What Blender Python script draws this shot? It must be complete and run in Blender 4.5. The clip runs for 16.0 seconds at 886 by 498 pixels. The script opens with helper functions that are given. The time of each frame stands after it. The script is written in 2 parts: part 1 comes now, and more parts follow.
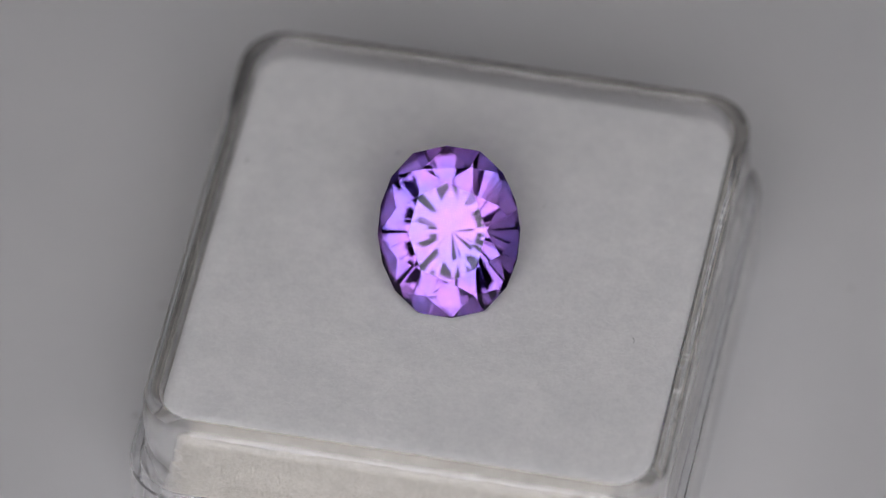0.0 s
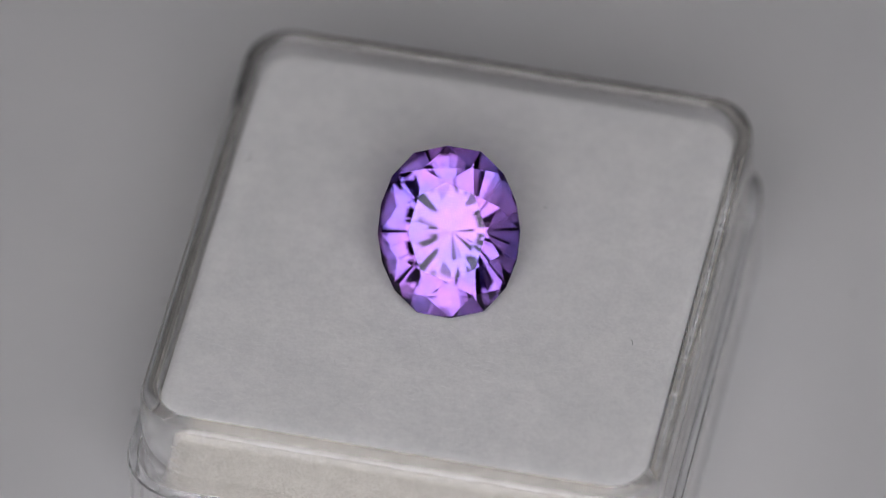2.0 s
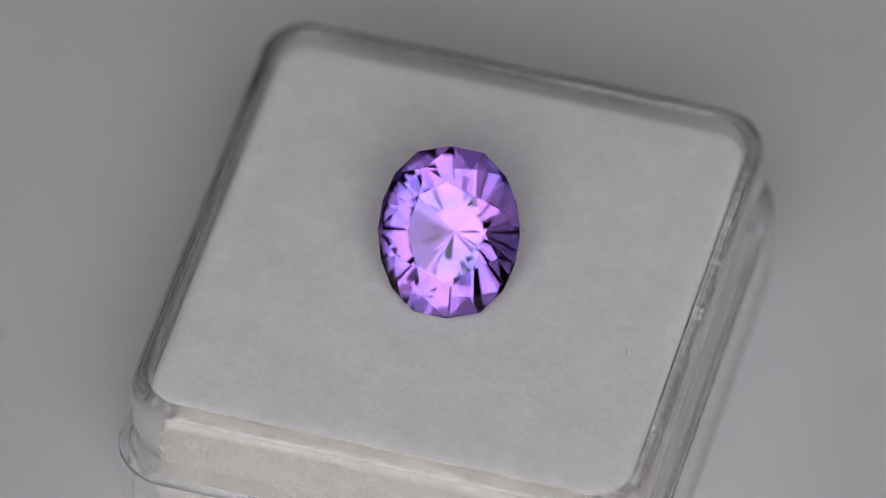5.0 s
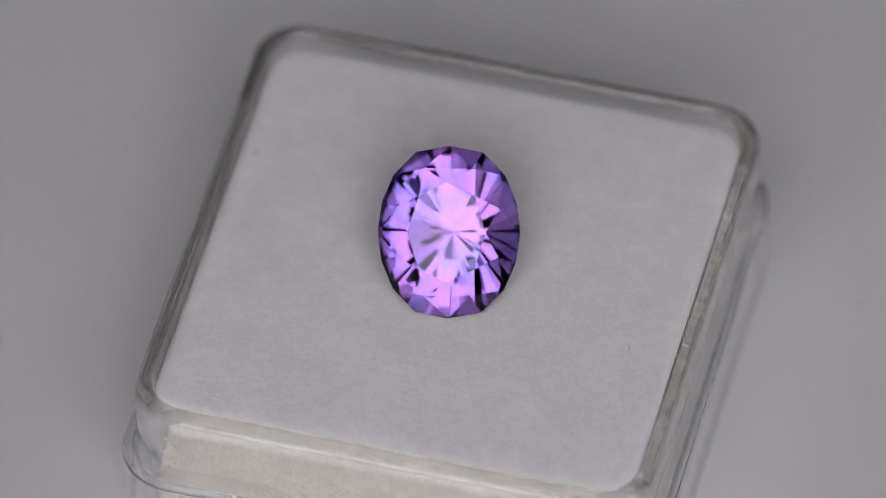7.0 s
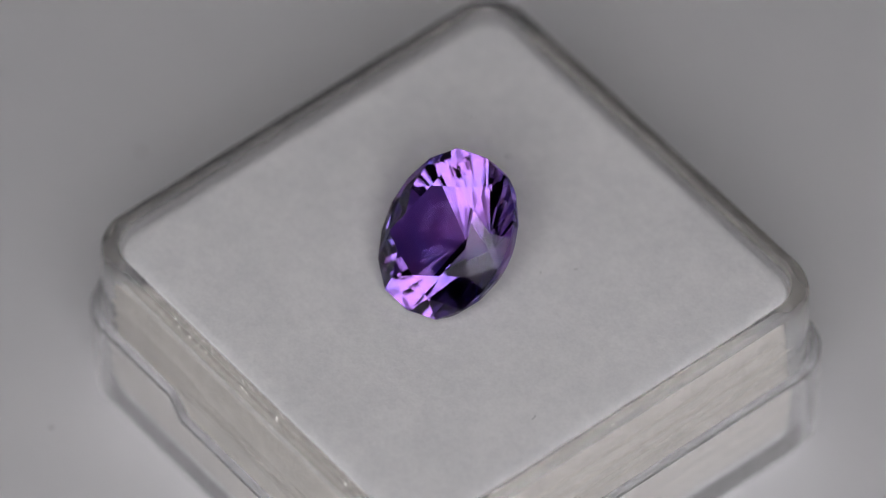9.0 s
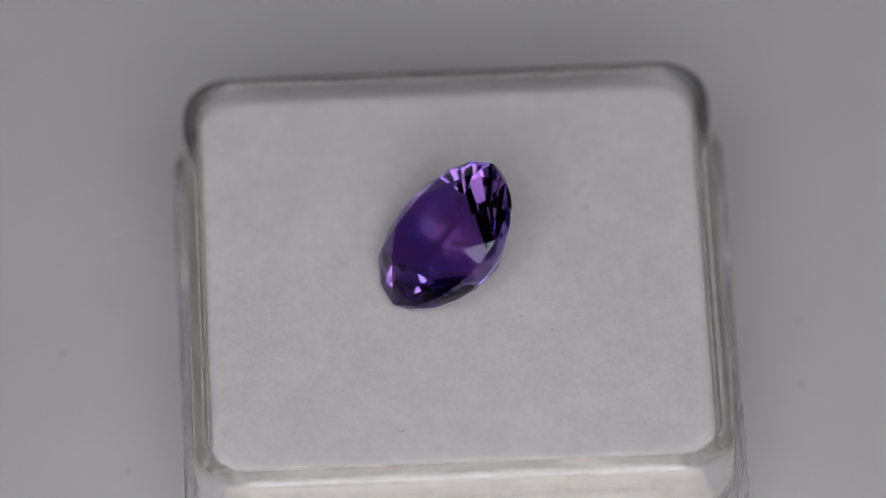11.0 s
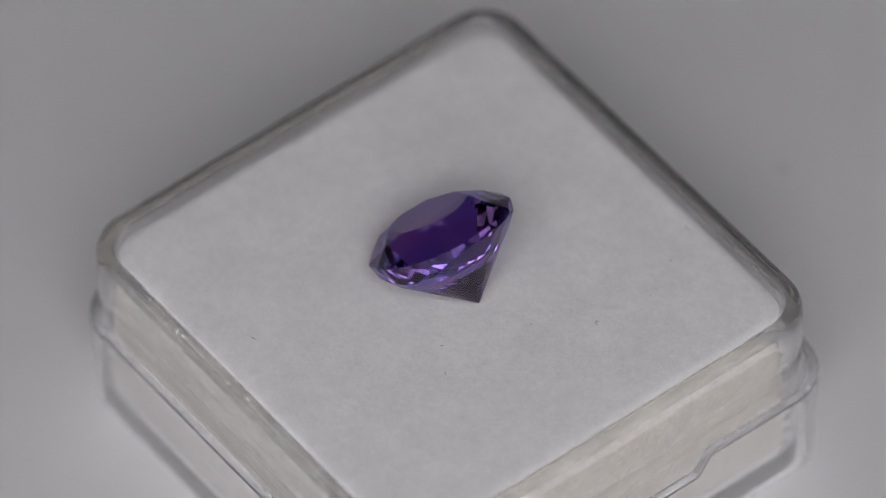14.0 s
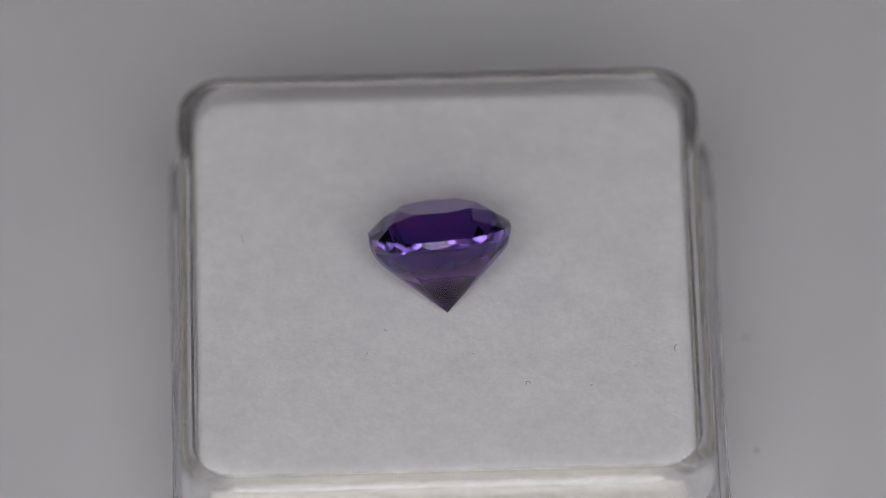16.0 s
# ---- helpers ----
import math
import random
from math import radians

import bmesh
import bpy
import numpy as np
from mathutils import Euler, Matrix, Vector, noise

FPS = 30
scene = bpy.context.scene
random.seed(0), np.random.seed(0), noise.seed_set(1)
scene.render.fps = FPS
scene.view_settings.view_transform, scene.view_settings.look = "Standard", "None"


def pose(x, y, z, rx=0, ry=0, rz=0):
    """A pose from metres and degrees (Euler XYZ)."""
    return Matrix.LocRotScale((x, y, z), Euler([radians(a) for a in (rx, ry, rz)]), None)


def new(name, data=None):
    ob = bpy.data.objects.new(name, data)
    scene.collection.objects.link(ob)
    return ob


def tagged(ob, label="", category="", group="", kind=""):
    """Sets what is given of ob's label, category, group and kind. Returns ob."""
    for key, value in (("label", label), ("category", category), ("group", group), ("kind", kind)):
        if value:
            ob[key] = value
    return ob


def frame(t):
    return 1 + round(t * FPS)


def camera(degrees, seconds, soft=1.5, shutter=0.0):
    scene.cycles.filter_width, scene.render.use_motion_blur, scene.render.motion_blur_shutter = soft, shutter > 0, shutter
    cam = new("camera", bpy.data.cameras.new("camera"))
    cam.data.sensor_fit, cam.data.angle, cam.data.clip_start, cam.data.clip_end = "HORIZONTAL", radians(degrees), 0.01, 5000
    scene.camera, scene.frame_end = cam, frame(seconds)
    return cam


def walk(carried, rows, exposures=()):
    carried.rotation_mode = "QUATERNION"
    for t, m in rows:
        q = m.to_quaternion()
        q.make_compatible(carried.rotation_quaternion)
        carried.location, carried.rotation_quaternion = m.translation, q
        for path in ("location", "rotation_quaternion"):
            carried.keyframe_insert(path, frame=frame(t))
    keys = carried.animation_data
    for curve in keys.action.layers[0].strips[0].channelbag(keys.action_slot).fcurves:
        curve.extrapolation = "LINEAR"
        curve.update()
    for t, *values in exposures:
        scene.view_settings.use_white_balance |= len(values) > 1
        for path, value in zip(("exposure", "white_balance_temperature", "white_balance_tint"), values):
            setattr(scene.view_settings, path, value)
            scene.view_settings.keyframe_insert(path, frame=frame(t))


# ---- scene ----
# All lengths of the small things are written in millimetres and scaled by MM.
MM = 0.001
TABLE_Z = 0.75                 # top of the work table
PLATE_Z = TABLE_Z + 0.024      # top of the turntable's platter
PAD_Z = PLATE_Z + 0.0127       # top of the pad in the box

# ---------------------------------------------------------------- camera
cam = camera(5.0, 16.0, soft=0.9)
cam.data.dof.use_dof = True
cam.data.dof.focus_distance = 0.6172
cam.data.dof.aperture_fstop = 18.0
STAND = pose(0, -0.40009, PAD_Z + 0.475636, 40.1968, 0.6194, -0.7195)
walk(cam, [(0.0, STAND), (16.0, STAND)], [(0.0, 0.0), (9.0, 0.0), (11.5, 0.07), (16.0, 0.07)])

# ---------------------------------------------------------------- light
world = bpy.data.worlds.new("world")
scene.world = world
world.use_nodes = True
world.node_tree.nodes["Background"].inputs[0].default_value = (0.9, 0.93, 1.0, 1)
world.node_tree.nodes["Background"].inputs[1].default_value = 0.05
RING_GLOW = 2.9
RING_INNER, RING_OUTER, RING_DROP = 0.062, 0.36, 0.17
scene.view_settings.exposure = 0.0
# cut stones and moulded plastic throw light about inside themselves many times
scene.cycles.max_bounces, scene.cycles.glossy_bounces, scene.cycles.transmission_bounces = 24, 12, 20


# ---------------------------------------------------------------- materials
def material(name):
    mat = bpy.data.materials.new(name)
    mat.use_nodes = True
    nodes, links = mat.node_tree.nodes, mat.node_tree.links
    return mat, nodes, links, nodes["Principled BSDF"]


def noise_node(nodes, links, scale, detail=4.0, rough=0.55, stretch=None):
    tex = nodes.new("ShaderNodeTexNoise")
    tex.inputs["Scale"].default_value = scale
    tex.inputs["Detail"].default_value = detail
    tex.inputs["Roughness"].default_value = rough
    coord = nodes.new("ShaderNodeTexCoord")
    if stretch:
        mapping = nodes.new("ShaderNodeMapping")
        mapping.inputs["Scale"].default_value = stretch
        links.new(coord.outputs["Object"], mapping.inputs["Vector"])
        links.new(mapping.outputs["Vector"], tex.inputs["Vector"])
    else:
        links.new(coord.outputs["Object"], tex.inputs["Vector"])
    return tex


def ramp_node(nodes, links, source, low, high, a, b):
    ramp = nodes.new("ShaderNodeValToRGB")
    ramp.color_ramp.elements[0].position, ramp.color_ramp.elements[1].position = low, high
    ramp.color_ramp.elements[0].color, ramp.color_ramp.elements[1].color = (*a, 1), (*b, 1)
    links.new(source, ramp.inputs["Fac"])
    return ramp


def bump_node(nodes, links, source, distance, strength, below=None):
    bump = nodes.new("ShaderNodeBump")
    bump.inputs["Distance"].default_value = distance
    bump.inputs["Strength"].default_value = strength
    links.new(source, bump.inputs["Height"])
    if below:
        links.new(below.outputs["Normal"], bump.inputs["Normal"])
    return bump


def surface(name, a, b, rough, coarse, fine, relief, low=0.35, high=0.65, stretch=None, sheen=0.0):
    """A matt or satin surface: colour drifts between a and b at a coarse scale, with relief at a fine one."""
    mat, nodes, links, bsdf = material(name)
    large = noise_node(nodes, links, coarse, 5.0, 0.6)
    ramp = ramp_node(nodes, links, large.outputs["Fac"], low, high, a, b)
    links.new(ramp.outputs["Color"], bsdf.inputs["Base Color"])
    small = noise_node(nodes, links, fine, 6.0, 0.65, stretch)
    first = bump_node(nodes, links, small.outputs["Fac"], relief, 0.6)
    second = bump_node(nodes, links, large.outputs["Fac"], relief * 2.5, 0.4, first)
    links.new(second.outputs["Normal"], bsdf.inputs["Normal"])
    bsdf.inputs["Roughness"].default_value = rough
    bsdf.inputs["Sheen Weight"].default_value = sheen
    return mat


FELT = surface("white_felt", (0.86, 0.86, 0.86), (0.92, 0.915, 0.91), 0.95, 300, 2400, 0.00004, sheen=0.1)
FOAM = surface("cream_foam", (0.69, 0.665, 0.61), (0.79, 0.76, 0.70), 0.95, 900, 3600, 0.00012)


def grain(mat, scale, low, high, dark, amount):
    """A fine mottling, multiplied into the colour."""
    nodes, links = mat.node_tree.nodes, mat.node_tree.links
    base = nodes["Principled BSDF"].inputs["Base Color"]
    tex = noise_node(nodes, links, scale, 4.0, 0.7)
    tone = ramp_node(nodes, links, tex.outputs["Fac"], low, high, dark, (1.0, 1.0, 1.0))
    mix = nodes.new("ShaderNodeMix")
    mix.data_type, mix.blend_type = "RGBA", "MULTIPLY"
    mix.inputs[0].default_value = amount
    links.new(base.links[0].from_socket, mix.inputs[6])
    links.new(tone.outputs["Color"], mix.inputs[7])
    links.new(mix.outputs[2], base)


grain(FOAM, 5200, 0.36, 0.60, (0.74, 0.73, 0.69), 0.8)
grain(FELT, 1300, 0.34, 0.62, (0.94, 0.94, 0.945), 1.0)
grain(FELT, 4200, 0.36, 0.58, (0.955, 0.955, 0.955), 1.0)
FIBRE = surface("grey_fibre", (0.20, 0.20, 0.20), (0.30, 0.29, 0.28), 0.8, 900, 5000, 0.00001)
PALE_FIBRE = surface("pale_fibre", (0.84, 0.84, 0.83), (0.89, 0.885, 0.88), 0.9, 900, 5000, 0.00001)
PLATTER = surface("white_platter", (0.70, 0.70, 0.71), (0.75, 0.745, 0.75), 0.5, 40, 1500, 0.00001)
SPECK = surface("brown_speck", (0.40, 0.39, 0.38), (0.48, 0.47, 0.45), 0.8, 900, 5000, 0.00001)
DARK_PLASTIC = surface("black_plastic", (0.012, 0.012, 0.013), (0.02, 0.02, 0.021), 0.45, 60, 2500, 0.00002)
GREY_PLASTIC = surface("grey_plastic", (0.30, 0.30, 0.31), (0.36, 0.36, 0.37), 0.5, 50, 2500, 0.00002)
WOOD = surface("pale_wood", (0.30, 0.21, 0.13), (0.40, 0.29, 0.19), 0.5, 6, 120, 0.0002, stretch=(1, 14, 1))
PLASTER = surface("dark_plaster", (0.05, 0.05, 0.053), (0.075, 0.075, 0.078), 0.9, 2.5, 160, 0.0006)
CARPET = surface("dark_carpet", (0.06, 0.06, 0.065), (0.10, 0.10, 0.105), 1.0, 3, 400, 0.002)


def clear_plastic():
    mat, nodes, links, bsdf = material("clear_plastic")
    bsdf.inputs["Base Color"].default_value = (0.985, 0.985, 0.99, 1)
    bsdf.inputs["Transmission Weight"].default_value = 0.93
    bsdf.inputs["IOR"].default_value = 1.49
    haze = noise_node(nodes, links, 420, 4.0, 0.6)
    ramp = ramp_node(nodes, links, haze.outputs["Fac"], 0.35, 0.75, (0.0, 0.0, 0.0), (0.04, 0.04, 0.04))
    links.new(ramp.outputs["Color"], bsdf.inputs["Roughness"])
    wave = noise_node(nodes, links, 160, 2.0, 0.5)
    bump = bump_node(nodes, links, wave.outputs["Fac"], 0.00002, 0.08)
    links.new(bump.outputs["Normal"], bsdf.inputs["Normal"])
    return mat


def gem_material():
    """Violet glass that takes a little of the light at every turn inside the stone; its hue drifts between pink violet and blue violet."""
    mat, nodes, links, bsdf = material("violet_gem")
    zone = noise_node(nodes, links, 420, 1.0, 0.5)
    ramp = ramp_node(nodes, links, zone.outputs["Fac"], 0.36, 0.58, (0.43, 0.46, 0.81), (0.61, 0.47, 0.75))
    glass = nodes.new("ShaderNodeBsdfGlass")
    glass.inputs["Roughness"].default_value = 0.0
    glass.inputs["IOR"].default_value = 1.56
    links.new(ramp.outputs["Color"], glass.inputs["Color"])
    body = ramp_node(nodes, links, zone.outputs["Fac"], 0.36, 0.58, (0.36, 0.18, 0.52), (0.45, 0.19, 0.49))
    links.new(body.outputs["Color"], bsdf.inputs["Base Color"])
    bsdf.inputs["Transmission Weight"].default_value = 1.0
    bsdf.inputs["Roughness"].default_value = 0.0
    bsdf.inputs["IOR"].default_value = 1.56
    both = nodes.new("ShaderNodeMixShader")
    both.inputs[0].default_value = 0.5
    links.new(bsdf.outputs["BSDF"], both.inputs[1])
    links.new(glass.outputs["BSDF"], both.inputs[2])
    links.new(both.outputs["Shader"], nodes["Material Output"].inputs["Surface"])
    return mat


def glow(name, colour, strength):
    mat, nodes, links, bsdf = material(name)
    bsdf.inputs["Base Color"].default_value = (0.8, 0.8, 0.8, 1)
    bsdf.inputs["Emission Color"].default_value = (*colour, 1)
    bsdf.inputs["Emission Strength"].default_value = strength
    return mat


CLEAR = clear_plastic()
GEM = gem_material()


def ring_diffuser():
    """Lamps behind the cloth lie nearer to its middle, so that it fades towards its hole and its rim."""
    mat = glow("lit_diffuser", (1.0, 0.975, 1.015), RING_GLOW)
    nodes, links = mat.node_tree.nodes, mat.node_tree.links
    coord = nodes.new("ShaderNodeTexCoord")
    away = nodes.new("ShaderNodeVectorMath")
    away.operation = "DISTANCE"
    away.inputs[1].default_value = STAND.translation
    links.new(coord.outputs["Object"], away.inputs[0])
    ramp = nodes.new("ShaderNodeValToRGB")
    stops = ramp.color_ramp.elements
    stops[0].position, stops[0].color = 0.064, (0.0, 0.0, 0.0, 1)
    stops[1].position, stops[1].color = 0.48, (0.12, 0.12, 0.12, 1)
    for at, v in ((0.069, 1.2), (0.15, 1.3), (0.25, 1.2), (0.30, 0.5)):
        e = stops.new(at)
        e.color = (v, v, v, 1)
    links.new(away.outputs["Value"], ramp.inputs["Fac"])
    level = nodes.new("ShaderNodeMath")
    level.operation = "MULTIPLY"
    level.inputs[1].default_value = RING_GLOW
    links.new(ramp.outputs["Color"], level.inputs[0])
    links.new(level.outputs["Value"], nodes["Principled BSDF"].inputs["Emission Strength"])
    return mat


RING_DIFFUSER = ring_diffuser()


# ---------------------------------------------------------------- mesh helpers
def mesh_of(name, bm, mat, smooth=False):
    me = bpy.data.meshes.new(name)
    bm.normal_update()
    bm.to_mesh(me)
    bm.free()
    me.materials.append(mat)
    if smooth:
        me.polygons.foreach_set("use_smooth", [True] * len(me.polygons))
        me.set_sharp_from_angle(angle=radians(32))
    return me


def part(name, bm, mat, parent, label="", smooth=False):
    ob = new(name, mesh_of(name, bm, mat, smooth))
    ob.parent = parent
    if label:
        tagged(ob, label)
    return ob


def thing(name, label, category, place=None, **more):
    ob = new(name)
    ob.empty_display_size = 0.005
    if place:
        ob.matrix_basis = place
    return tagged(ob, label, category, **more)


def rounded_ring(hx, hy, r, z, corner=10, side=72):
    """The corners of a rounded rectangle, anticlockwise from the middle of its right side."""
    pts = []
    for k, (sx, sy) in enumerate(((1, 1), (-1, 1), (-1, -1), (1, -1))):
        cx, cy, a0 = sx * (hx - r), sy * (hy - r), k * 90
        arc = [(cx + r * math.cos(radians(a0 + 90 * i / corner)), cy + r * math.sin(radians(a0 + 90 * i / corner))) for i in range(corner + 1)]
        pts += arc
        nx, ny = ((-1, 1), (-1, -1), (1, -1), (1, 1))[k]
        ncx, ncy, na = nx * (hx - r), ny * (hy - r), a0 + 90
        end = (ncx + r * math.cos(radians(na)), ncy + r * math.sin(radians(na)))
        last = arc[-1]
        pts += [(last[0] + (end[0] - last[0]) * i / side, last[1] + (end[1] - last[1]) * i / side) for i in range(1, side)]
    return [Vector((x, y, z)) for x, y in pts]


def loft(bm, rings, close_first=False, close_last=False, shift=Vector((0, 0, 0)), scale=MM):
    rows = [[bm.verts.new((p + shift) * scale) for p in ring] for ring in rings]
    for a, b in zip(rows, rows[1:]):
        n = len(a)
        for i in range(n):
            bm.faces.new((a[i], a[(i + 1) % n], b[(i + 1) % n], b[i]))
    if close_first:
        bm.faces.new(rows[0][::-1])
    if close_last:
        bm.faces.new(rows[-1])
    return rows


def lathe(bm, profile, steps=96, axis=Matrix.Identity(4), closed=False):
    """Turns a profile of (radius, height) about z."""
    rows = []
    for r, z in profile:
        if r == 0:
            rows.append([bm.verts.new(axis @ Vector((0, 0, z)))])
        else:
            rows.append([bm.verts.new(axis @ Vector((r * math.cos(2 * math.pi * i / steps), r * math.sin(2 * math.pi * i / steps), z))) for i in range(steps)])
    pairs = list(zip(rows, rows[1:])) + ([(rows[-1], rows[0])] if closed else [])
    for a, b in pairs:
        for i in range(steps):
            j = (i + 1) % steps
            if len(a) == 1:
                bm.faces.new((a[0], b[j], b[i]))
            elif len(b) == 1:
                bm.faces.new((a[i], a[j], b[0]))
            else:
                bm.faces.new((a[i], a[j], b[j], b[i]))
    bmesh.ops.recalc_face_normals(bm, faces=bm.faces)


def block(bm, lo, hi, bevel=0.0):
    made = bmesh.ops.create_cube(bm, size=1.0)["verts"]
    for v in made:
        v.co = Vector([lo[k] if v.co[k] < 0 else hi[k] for k in range(3)])
    if bevel:
        edges = list({e for v in made for e in v.link_edges})
        bmesh.ops.bevel(bm, geom=edges, offset=bevel, segments=2, profile=0.5, affect="EDGES")


def thread(bm, points, radius, sides=5):
    """A thin round fibre along points, tapered to its ends."""
    rows = []
    n = len(points)
    for k, p in enumerate(points):
        d = (points[min(k + 1, n - 1)] - points[max(k - 1, 0)]).normalized()
        u = d.cross(Vector((0, 0, 1)))
        u = u.normalized() if u.length > 1e-9 else Vector((1, 0, 0))
        v = d.cross(u)
        r = radius * (0.45 if k in (0, n - 1) else 1.0)
        rows.append([bm.verts.new(p + r * (math.cos(2 * math.pi * i / sides) * u + math.sin(2 * math.pi * i / sides) * v)) for i in range(sides)])
    for a, b in zip(rows, rows[1:]):
        for i in range(sides):
            bm.faces.new((a[i], a[(i + 1) % sides], b[(i + 1) % sides], b[i]))
    bm.faces.new(rows[0][::-1])
    bm.faces.new(rows[-1])


# ---------------------------------------------------------------- the room
def structure(name, lo, hi, mat, label):
    bm = bmesh.new()
    block(bm, lo, hi)
    return tagged(new(name, mesh_of(name, bm, mat)), label, name.split("_")[0], kind="structure")


def build_room():
    structure("floor", (-1.0, -1.2, -0.1), (1.0, 0.9, 0.0), CARPET, "dark grey carpet floor of the room")
    structure("wall_north", (-1.0, 0.8, 0.0), (1.0, 0.9, 1.9), PLASTER, "plain dark grey plaster wall")
    structure("wall_south", (-1.0, -1.2, 0.0), (1.0, -1.1, 1.9), PLASTER, "plain dark grey plaster wall")
    structure("wall_east", (0.9, -1.1, 0.0), (1.0, 0.8, 1.9), PLASTER, "plain dark grey plaster wall")
    structure("wall_west", (-1.0, -1.1, 0.0), (-0.9, 0.8, 1.9), PLASTER, "plain dark grey plaster wall")
    structure("ceiling", (-1.0, -1.2, 1.9), (1.0, 0.9, 2.0), PLASTER, "plain dark grey plaster ceiling")


def build_table():
    table = thing("work_table", "pale wooden work table under a turntable", "table")
    bm = bmesh.new()
    block(bm, (-0.6, -0.75, TABLE_Z - 0.03), (0.6, 0.45, TABLE_Z), 0.003)
    part("tabletop", bm, WOOD, table)
    for x in (-0.55, 0.55):
        for y in (-0.70, 0.40):
            bm = bmesh.new()
            block(bm, (x - 0.025, y - 0.025, 0.0), (x + 0.025, y + 0.025, TABLE_Z - 0.03), 0.003)
            part("leg", bm, WOOD, table)


def build_ring_light():
    """The round lamp about the lens; its stand is bolted to the table."""
    light = thing("ring_light", "large round lit diffuser lamp on a black stand", "lamp")
    axis = STAND @ Matrix.Translation((0, 0, 0.012))
    back = axis.inverted()

    def drop_rim(bm):
        """The lamp hangs lower than the lens, which looks through a hole near its top."""
        for v in bm.verts:
            p = back @ v.co
            if math.hypot(p.x, p.y) > RING_OUTER - 0.01:
                v.co = axis @ Vector((p.x, p.y - RING_DROP, p.z))

    bm = bmesh.new()
    lathe(bm, [(RING_INNER, 0.0), (RING_OUTER, 0.0), (RING_OUTER, 0.003), (RING_INNER, 0.003)], 96, axis, closed=True)
    drop_rim(bm)
    part("diffuser", bm, RING_DIFFUSER, light, "white lit diffuser")
    bm = bmesh.new()
    lathe(bm, [(RING_INNER - 0.002, -0.002), (RING_INNER - 0.0005, -0.002), (RING_INNER - 0.0005, 0.004), (RING_OUTER + 0.0005, 0.004),
               (RING_OUTER + 0.0005, -0.002), (RING_OUTER + 0.003, -0.002), (RING_OUTER + 0.003, 0.04), (RING_INNER - 0.002, 0.04)], 96, axis, closed=True)
    drop_rim(bm)
    part("housing", bm, DARK_PLASTIC, light)
    # unseen black stand-in for the lens, added so the stone mirrors a dark disc
    bm = bmesh.new()
    lathe(bm, [(0.0, 0.05), (0.058, 0.05), (0.0595, 0.048), (0.0595, 0.12), (0.0, 0.12)], 64, axis)
    part("dark_lens", bm, DARK_PLASTIC, light)
    for side in (-1, 1):
        foot = Vector((side * 0.30, -0.62, TABLE_Z))
        bm = bmesh.new()
        knee = axis @ Vector((side * (RING_OUTER + 0.003), -RING_DROP, 0.02))
        thread(bm, [foot, Vector((foot.x, foot.y, TABLE_Z + 0.25)), knee], 0.008, 12)
        part("stand_leg", bm, DARK_PLASTIC, light)
        bm = bmesh.new()
        lathe(bm, [(0.0, 0.0), (0.04, 0.0), (0.04, 0.006), (0.012, 0.012), (0.0, 0.012)], 32, Matrix.Translation(foot))
        part("foot", bm, DARK_PLASTIC, light)


# ---------------------------------------------------------------- the turntable
def build_turntable():
    base = thing("motor_plinth", "grey round plastic motor plinth standing on the table", "plinth", pose(0, 0, TABLE_Z))
    bm = bmesh.new()
    lathe(bm, [(0.0, 0.0), (0.088, 0.0), (0.09, 0.002), (0.09, 0.013), (0.088, 0.015), (0.0, 0.015)], 96)
    part("body", bm, GREY_PLASTIC, base)
    platter = thing("turntable", "matt white turntable platter with a few small specks", "turntable", pose(0, 0, PLATE_Z))
    bm = bmesh.new()
    lathe(bm, [(0.0, -0.009), (0.098, -0.009), (0.1, -0.007), (0.1, -0.0015), (0.0985, 0.0), (0.0, 0.0)], 128)
    part("plate", bm, PLATTER, platter)
    rng = random.Random(5)
    for x, y, r in ((-19.1, 4.35, 0.16), (-28.5, -2.0, 0.22), (-5.4, 22.3, 0.17), (-5.2, -23.8, 0.16), (4.3, -20.0, 0.13), (-0.4, 22.1, 0.13),
                    (-18.8, -4.7, 0.17), (-14.1, -20.2, 0.15), (23.0, 14.0, 0.14), (19.5, -21.0, 0.15)):
        bm = bmesh.new()
        bmesh.ops.create_icosphere(bm, subdivisions=1, radius=1.0)
        for v in bm.verts:
            j = 1 + rng.uniform(-0.25, 0.25)
            v.co = Vector((x + v.co.x * r * j, y + v.co.y * r * j, max(-0.02, v.co.z * 0.06))) * MM
        part("speck", bm, SPECK, platter)
    return platter


# ---------------------------------------------------------------- the box
BOX_SHIFT = Vector((0.18, 0.60, 0.0))    # the box stands a little off the turntable's axis
TRAY_SHIFT = BOX_SHIFT + Vector((-0.20, 0.13, 0.0))    # the liner sits loosely in its tray
HX, HY = 15.0, 15.2                      # half the pad's width and depth


def notch(p, depth, half):
    """How far the ledge dips in the middle of the box's two clasp sides."""
    if abs(p.y) < HY:
        return 0.0
    s = (half + 1.1 - abs(p.x)) / 1.1
    return -depth * min(1.0, max(0.0, s))


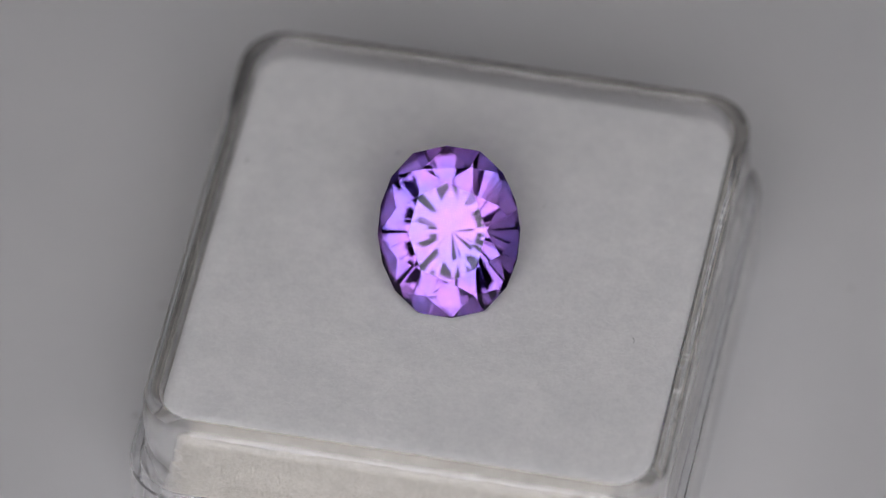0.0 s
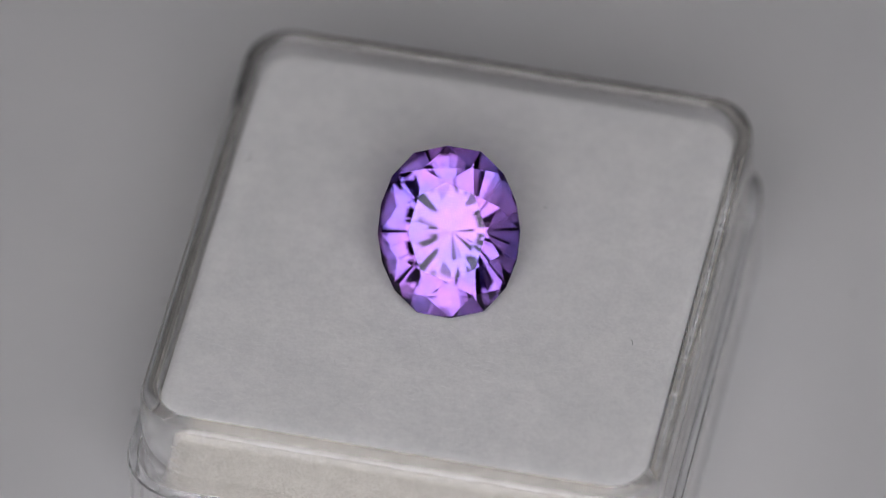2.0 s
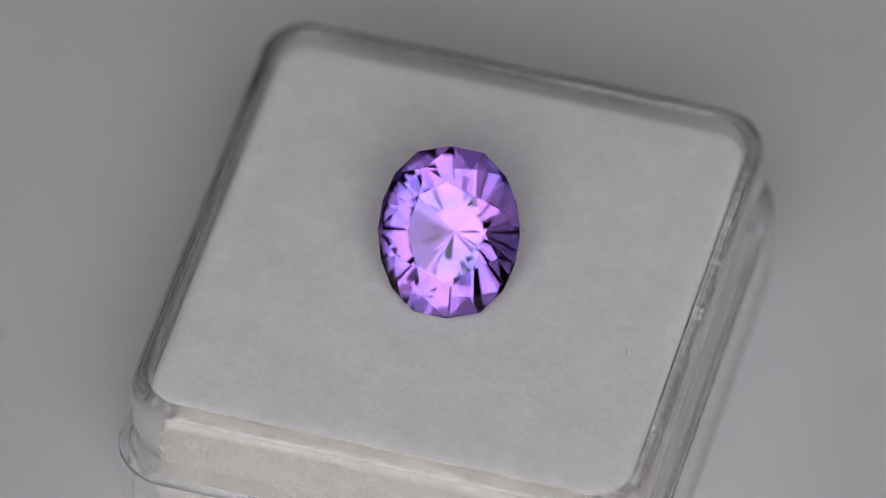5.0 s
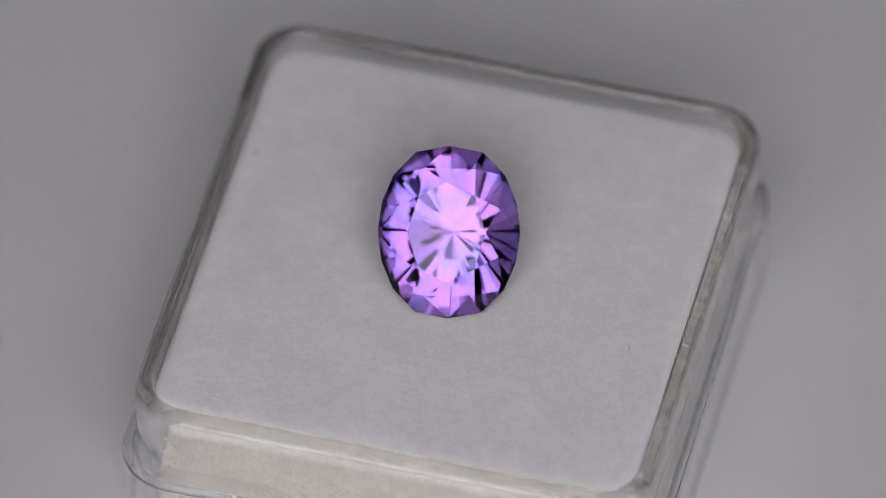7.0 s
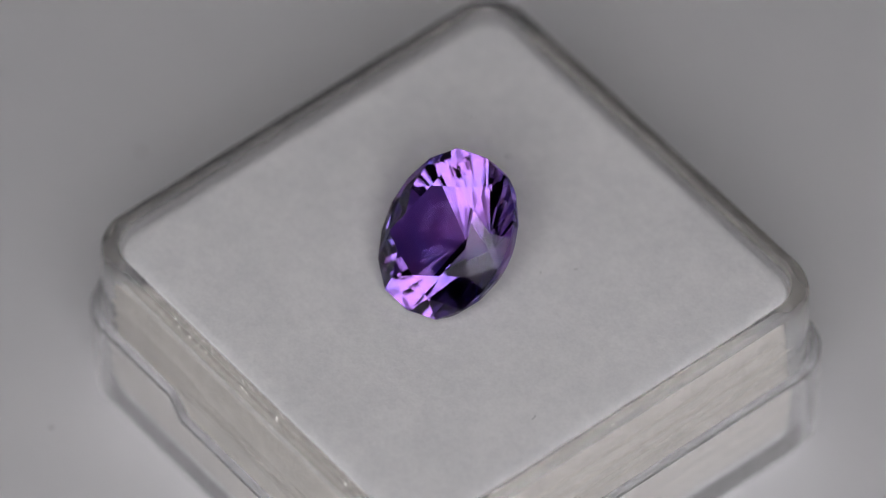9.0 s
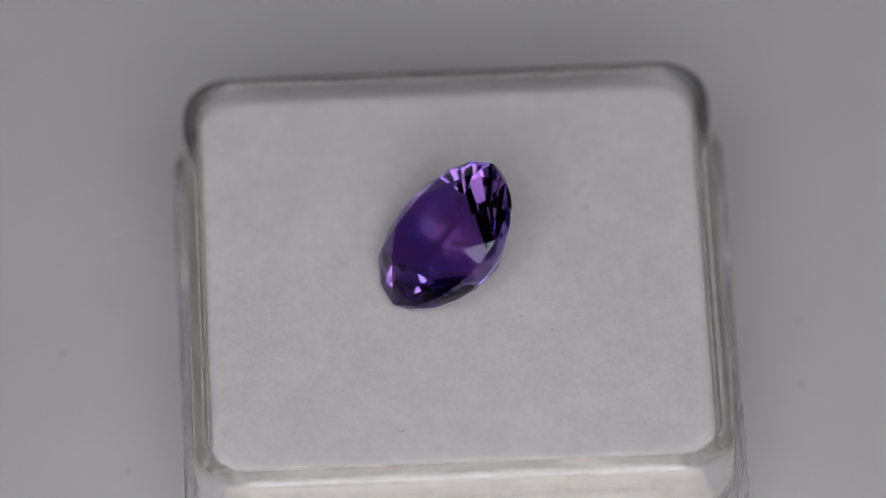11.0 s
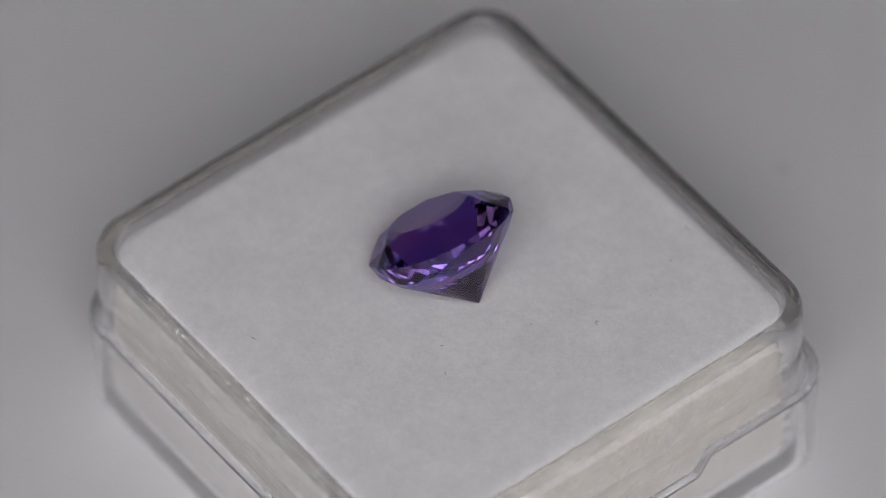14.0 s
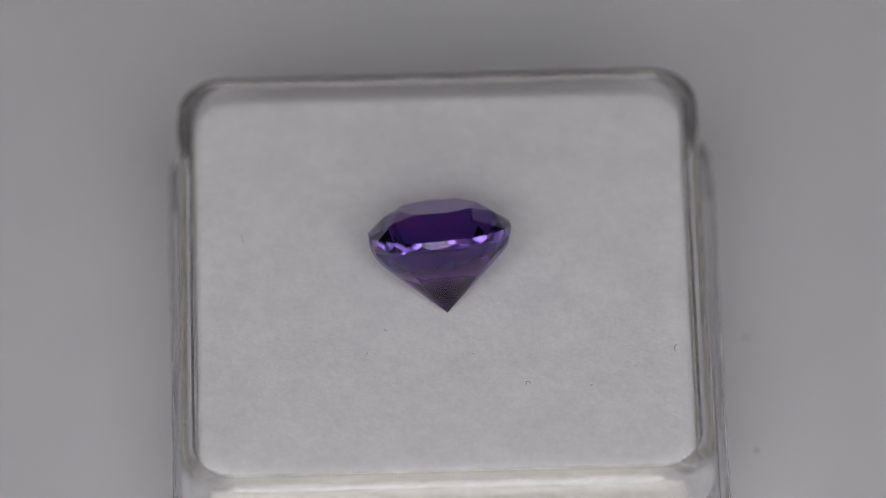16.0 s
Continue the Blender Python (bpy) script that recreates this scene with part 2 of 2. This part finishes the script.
def build_box():
    box = thing("gem_box", "clear plastic square box base with rounded corners and a ledge", "box", pose(0, 0, PLATE_Z))

    def ring(out, r, z, dip=0.0):
        pts = rounded_ring(HX + out, HY + out, r, z)
        return [Vector((p.x, p.y, p.z + (notch(p, dip, 5.6) if dip else 0))) for p in pts]

    tray = [(1.28, 3.0, 0.35), (1.28, 3.0, 0.0), (1.66, 3.3, 0.0), (1.80, 3.4, 0.15), (1.85, 3.45, 1.2), (1.97, 3.6, 6.4, 1.4), (1.97, 3.6, 7.05, 1.4), (1.88, 3.55, 7.18, 1.4),
            (1.38, 3.1, 7.2, 1.4), (1.30, 3.05, 7.1, 1.4), (1.28, 3.0, 6.6, 1.4), (1.28, 3.0, 0.35)]
    liner = [(0.5, 2.6, 0.02), (0.95, 2.8, 0.02), (1.04, 2.85, 0.12), (1.04, 2.85, 6.9), (1.20, 2.95, 7.25), (1.17, 2.9, 12.7), (1.15, 2.9, 13.0), (1.02, 2.8, 13.32), (0.80, 2.7, 13.45), (0.42, 2.55, 13.45),
             (0.25, 2.4, 13.32), (0.16, 2.35, 13.05), (0.135, 2.35, 12.7), (0.10, 2.3, 1.9), (0.06, 2.3, 1.5), (-0.2, 2.1, 1.25)]
    for name, rings, closed, shift in (("outer_tray", tray, False, TRAY_SHIFT), ("inner_liner", liner, True, BOX_SHIFT)):
        bm = bmesh.new()
        loft(bm, [ring(*o) for o in rings], closed, closed, shift)
        bmesh.ops.remove_doubles(bm, verts=bm.verts, dist=1e-8)
        bmesh.ops.recalc_face_normals(bm, faces=bm.faces)
        piece = part(name, bm, CLEAR, box, smooth=True)
        piece.visible_shadow = False
    # a hairline crack across the rim
    bm = bmesh.new()
    crack = [(-8.43, -14.98, 13.46), (-8.1, -15.1, 13.47), (-7.75, -15.13, 13.47), (-7.55, -15.3, 13.44), (-7.2, -15.28, 13.45), (-6.92, -15.4, 13.36)]
    thread(bm, [Vector(p) * MM for p in crack], 0.018 * MM)
    part("crack", bm, FIBRE, box, "fine grey crack in the rim")
    return box


FOAM_DOTS = ((15.22, -10.95, 10.12), (-14.05, 16.02, 9.6), (9.2, -14.82, 8.7), (-6.0, 16.02, 7.3))


def build_pad():
    pad = thing("foam_pad", "cream foam block with a white felt top filling the box", "pad", pose(0, 0, PLATE_Z))
    rng = random.Random(11)

    def wavy(out, r, z, amount, slack=0.0):
        ring = []
        for k, p in enumerate(rounded_ring(HX + out - slack, HY + out, r, z, 10, 72)):
            d = noise.noise(Vector((p.x * 0.6, p.y * 0.6, 3.1))) * 0.6 + noise.noise(Vector((p.x * 3.1, p.y * 3.1, 8.7))) * 0.4
            ring.append(Vector((p.x * (1 + d * amount / HX), p.y * (1 + d * amount / HX), p.z)))
        return ring

    bm = bmesh.new()
    # it presses against two of the walls; elsewhere stepped rings imitate level light streaks
    sides = [wavy(-0.06, 2.1, 1.95, 0.05)]
    z, streak = 2.4, False
    while z < 11.3:
        sides.append(wavy(0.2, 2.6, z, 0.05, rng.uniform(0.02, 0.08) if streak else rng.uniform(0.13, 0.19)))
        z, streak = z + rng.uniform(0.3, 0.8), not streak
    loft(bm, sides + [wavy(0.2, 2.6, 11.3, 0.05, 0.1), wavy(0.0, 2.4, 11.75, 0.04)], True, True, BOX_SHIFT)
    part("foam_block", bm, FOAM, pad, "cream fibrous foam", smooth=True)
    bm = bmesh.new()
    rings = [wavy(-0.10, 2.0, 11.75, 0.03), wavy(0.03, 2.3, 11.9, 0.03), wavy(0.03, 2.3, 12.3, 0.03), wavy(-0.10, 2.1, 12.5, 0.05), wavy(-0.34, 2.0, 12.66, 0.05), wavy(-0.8, 1.9, 12.7, 0.02)]
    loft(bm, rings, True, True, BOX_SHIFT)
    part("top_sheet", bm, FELT, pad, "white fibrous felt", smooth=True)
    # loose dark fibres and dots that lie on the felt
    for x, y, size, curl in ((-1.5, 6.55, 0.05, 0), (-4.95, 9.0, 0.30, 4.2), (-11.5, 7.85, 0.09, 0.6), (-14.0, 6.2, 0.34, 2.0), (4.85, 6.25, 0.12, 0.6),
                             (12.4, -3.3, 0.22, 1.1), (3.8, 4.4, 0.12, 1.5), (-8.6, 9.3, 0.08, 0.4)):
        bm = bmesh.new()
        a = rng.uniform(0, 6.28)
        here, pts = Vector((x, y, 12.72)), []
        for k in range(9):
            pts.append(here * MM)
            here = here + Vector((math.cos(a), math.sin(a), 0)) * size * 0.25
            a += curl / 8 + rng.uniform(-0.15, 0.15)
        thread(bm, pts, 0.017 * MM)
        part("lint", bm, FIBRE, pad)
    # short pale hairs raised from the felt and from the foam's sides
    bm = bmesh.new()
    for k in range(1400):
        x, y = rng.uniform(-14.3, 14.3) + BOX_SHIFT.x, rng.uniform(-14.5, 14.5) + BOX_SHIFT.y
        a, length = rng.uniform(0, 6.28), rng.uniform(0.25, 0.8)
        p = Vector((x, y, 12.705))
        d = Vector((math.cos(a), math.sin(a), 0))
        e = Vector((-d.y, d.x, 0)) * rng.uniform(-0.15, 0.15)
        thread(bm, [p * MM, (p + d * length * 0.5 + e + Vector((0, 0, 0.02))) * MM, (p + d * length) * MM], 0.008 * MM, 3)
    for k in range(120):
        # frayed edge of the felt
        s, d = rng.uniform(-13.2, 13.2), 0.12 * rng.random()
        side = k % 4
        p = Vector(((HX - 0.1 - d, s), (-HX + 0.1 + d, s), (s, HY - 0.1 - d), (s, -HY + 0.1 + d))[side] + (12.62,)) + BOX_SHIFT
        out = Vector(((1, 0, 0), (-1, 0, 0), (0, 1, 0), (0, -1, 0))[side])
        e = Vector((rng.uniform(-0.2, 0.2), rng.uniform(-0.2, 0.2), rng.uniform(-0.05, 0.12)))
        thread(bm, [p * MM, (p + out * 0.06 + e * 0.5) * MM, (p + out * rng.uniform(0.0, 0.08) + e) * MM], 0.012 * MM, 3)
    tagged(part("felt_hairs", bm, PALE_FIBRE, pad), kind="stuff")
    bm = bmesh.new()
    for k in range(900):
        # short fibres of the foam, seen through the clear sides
        s, z = rng.uniform(-13.0, 13.0), rng.uniform(2.6, 12.0)
        side = k % 4
        p = Vector(((HX + 0.13, s), (-HX - 0.13, s), (s, HY + 0.21), (s, -HY - 0.21))[side] + (z,)) + BOX_SHIFT
        along = Vector(((0, 1, 0), (0, 1, 0), (1, 0, 0), (1, 0, 0))[side])
        a, length = rng.uniform(-0.9, 0.9), rng.uniform(0.12, 0.5)
        d = along * math.cos(a) + Vector((0, 0, math.sin(a)))
        bend = Vector((0, 0, rng.uniform(-0.08, 0.08)))
        thread(bm, [p * MM, (p + d * length * 0.5 + bend) * MM, (p + d * length) * MM], 0.014 * MM, 3)
    tagged(part("foam_hairs", bm, PALE_FIBRE, pad), kind="stuff")
    for x, y, z in FOAM_DOTS:
        bm = bmesh.new()
        bmesh.ops.create_icosphere(bm, subdivisions=1, radius=0.045 * MM, matrix=Matrix.Translation(Vector((x, y, z)) * MM))
        part("dark_dot", bm, FIBRE, pad)
    return pad


# ---------------------------------------------------------------- the gemstone
GEM_TURN = Matrix(((0.9817, -0.1747, 0.0751), (0.1808, 0.7346, -0.6540), (0.0591, 0.6556, 0.7528)))
GEM_PLACE = Vector((0.305, -0.036, 3.93))
TABLE = {0: (0.0, 3.05), 2: (1.70, 2.25), 4: (2.40, 0.0), 6: (1.70, 2.25)}
STARS = {1: (1.45, 3.88), 3: (3.13, 1.50), 5: (3.13, 1.50), 7: (1.45, 3.88)}
GIRDLE = [(0, 5.257), (2.033, 4.870), (3.407, 3.485), (4.117, 1.794), (4.362, 0)]


def girdle_points():
    q = GIRDLE
    pts = q + [(x, -y) for x, y in q[3:0:-1]] + [(0, -q[0][1])] + [(-x, -y) for x, y in q[1:4]] + [(-q[4][0], 0)] + [(-x, y) for x, y in q[3:0:-1]]
    return [Vector((x, y, 0)) for x, y in pts]


def plane_through(a, b, c):
    n = (b - a).cross(c - a).normalized()
    if n.dot(a) < 0:
        n = -n
    return a, n


def build_gem():
    """An oval brilliant, cut facet by facet from a block: table, stars, mains and halves above, two tiers of facets below."""
    G = girdle_points()
    n = len(G)
    top, low = 0.10, -0.10            # the girdle's two edges
    crown, depth = 1.48, 5.11
    slope = math.tan(radians(41.17))  # the stone rests on one of the facets that meet at the culet
    planes = []
    tangents = [(G[(i + 1) % n] - G[i - 1]).normalized() for i in range(n)]
    up = Vector((0, 0, 1))
    planes.append((up * crown, up))
    # corners of the table, and the tips of the star facets round it
    sign = [(1 if p.x >= 0 else -1, 1 if p.y >= 0 else -1) for p in G]
    corner = {i: Vector((sx * TABLE[i % 8][0], sy * TABLE[i % 8][1], crown)) for i, (sx, sy) in enumerate(sign) if i % 2 == 0}
    # the four diagonal mains run from the table to the girdle in one plane; the tips lie on them
    mains = {}
    for i in (2, 6, 10, 14):
        tip = G[i] + up * top
        mains[i] = plane_through(tip, corner[i], tip + tangents[i])
        planes.append(mains[i])
    star = {}
    for i in range(1, n, 2):
        sx, sy = sign[i]
        x, y = sx * STARS[i % 8][0], sy * STARS[i % 8][1]
        co, no = mains[i + 1 if (i + 1) % 4 == 2 else i - 1]
        star[i] = Vector((x, y, co.z - ((x - co.x) * no.x + (y - co.y) * no.y) / no.z))
        planes.append(plane_through(corner[i - 1], corner[(i + 1) % n], star[i]))
        planes.append(plane_through(G[i - 1] + up * top, G[i] + up * top, star[i]))
        planes.append(plane_through(G[i] + up * top, G[(i + 1) % n] + up * top, star[i]))
    # the mains at the ends and sides are broken across, from star tip to star tip
    for i in (0, 4, 8, 12):
        before, after = star[(i - 1) % n], star[i + 1]
        planes.append(plane_through(G[i] + up * top, before, after))
        planes.append(plane_through(corner[i], before, after))
    culet = -up * depth
    for i in range(n):
        a, b = G[i], G[(i + 1) % n]
        planes.append(plane_through(a + up * top, b + up * top, a - up))
        # facets at the culet, one below each corner of the girdle
        r = G[i].normalized()
        rise = slope * (1.0 if i % 2 == 0 else 1.06)   # steeper by turns
        planes.append(plane_through(culet, culet + r + up * rise, culet + r.cross(up) + r + up * rise))
        # slim facets that split the ridges between them
        q = (a + b).normalized()
        planes.append(plane_through(culet, culet + q + up * 0.925, culet + q + q.cross(up) + up * 0.925))
        # two steeper tiers between those and the girdle
        m = (a + b) / 2
        reach = m.length
        knee = -depth + 0.78 * reach * slope
        line = knee + (low - knee) * 0.7
        wall = line - 0.6 * (line - (-depth + 0.935 * reach * slope))
        side = (b - a).normalized()
        planes.append(plane_through(m * 0.78 + up * knee, m * 0.935 + up * wall, m * 0.935 + up * wall + side))
        reach = G[i].length
        knee = -depth + 0.78 * reach * slope
        line = knee + (low - knee) * 0.7
        wall = line - 0.6 * (line - (-depth + 0.935 * reach * slope))
        planes.append(plane_through(G[i] + up * low, G[i] * 0.935 + up * wall, G[i] + up * low + tangents[i]))
    bm = bmesh.new()
    bmesh.ops.create_cube(bm, size=16.0)
    for co, no in planes:
        geom = bm.verts[:] + bm.edges[:] + bm.faces[:]
        cut = bmesh.ops.bisect_plane(bm, geom=geom, dist=1e-5, plane_co=co, plane_no=no, clear_outer=True)
        edges = [e for e in cut["geom_cut"] if isinstance(e, bmesh.types.BMEdge) and e.is_boundary]
        if edges:
            bmesh.ops.contextual_create(bm, geom=edges)
    bmesh.ops.remove_doubles(bm, verts=bm.verts, dist=1e-3)
    bmesh.ops.recalc_face_normals(bm, faces=bm.faces)
    for v in bm.verts:
        v.co = (GEM_TURN @ v.co + GEM_PLACE) * MM
    stone = new("gemstone", mesh_of("gemstone", bm, GEM))
    stone.matrix_basis = pose(0, 0, PAD_Z)
    return tagged(stone, "faceted oval violet gemstone lying tilted on white felt", "gemstone")


build_room()
build_table()
build_ring_light()
TURNTABLE = build_turntable()
BOX = build_box()
PAD = build_pad()
STONE = build_gem()

# ---------------------------------------------------------------- what moves
YAW = [(0.0, -12.4), (0.2, -10.6), (0.5, -5.6), (0.9, 1.8), (1.0, 3.7), (1.1, 2.6), (1.5, -4.2), (1.9, -11.6), (2.0, -13.3), (2.1, -11.8), (2.5, -4.2),
       (2.9, 3.0), (3.0, 4.5), (3.1, 2.8), (3.5, -4.7), (4.0, -13.0), (4.2, -16.6), (4.5, -22.0), (4.6, -23.4), (4.7, -22.2), (5.0, -16.8), (5.5, -7.8),
       (5.95, 0.3), (6.05, 1.6), (6.15, -0.2), (6.3, -2.7)] + [(6.5 + 0.5 * k, -6.3 - 18.21 * 0.5 * k) for k in range(20)]


def motions():
    for ob, z in ((TURNTABLE, PLATE_Z), (BOX, PLATE_Z), (PAD, PLATE_Z), (STONE, PAD_Z)):
        walk(ob, [(t, pose(0, 0, z, 0, 0, a)) for t, a in YAW])


motions()
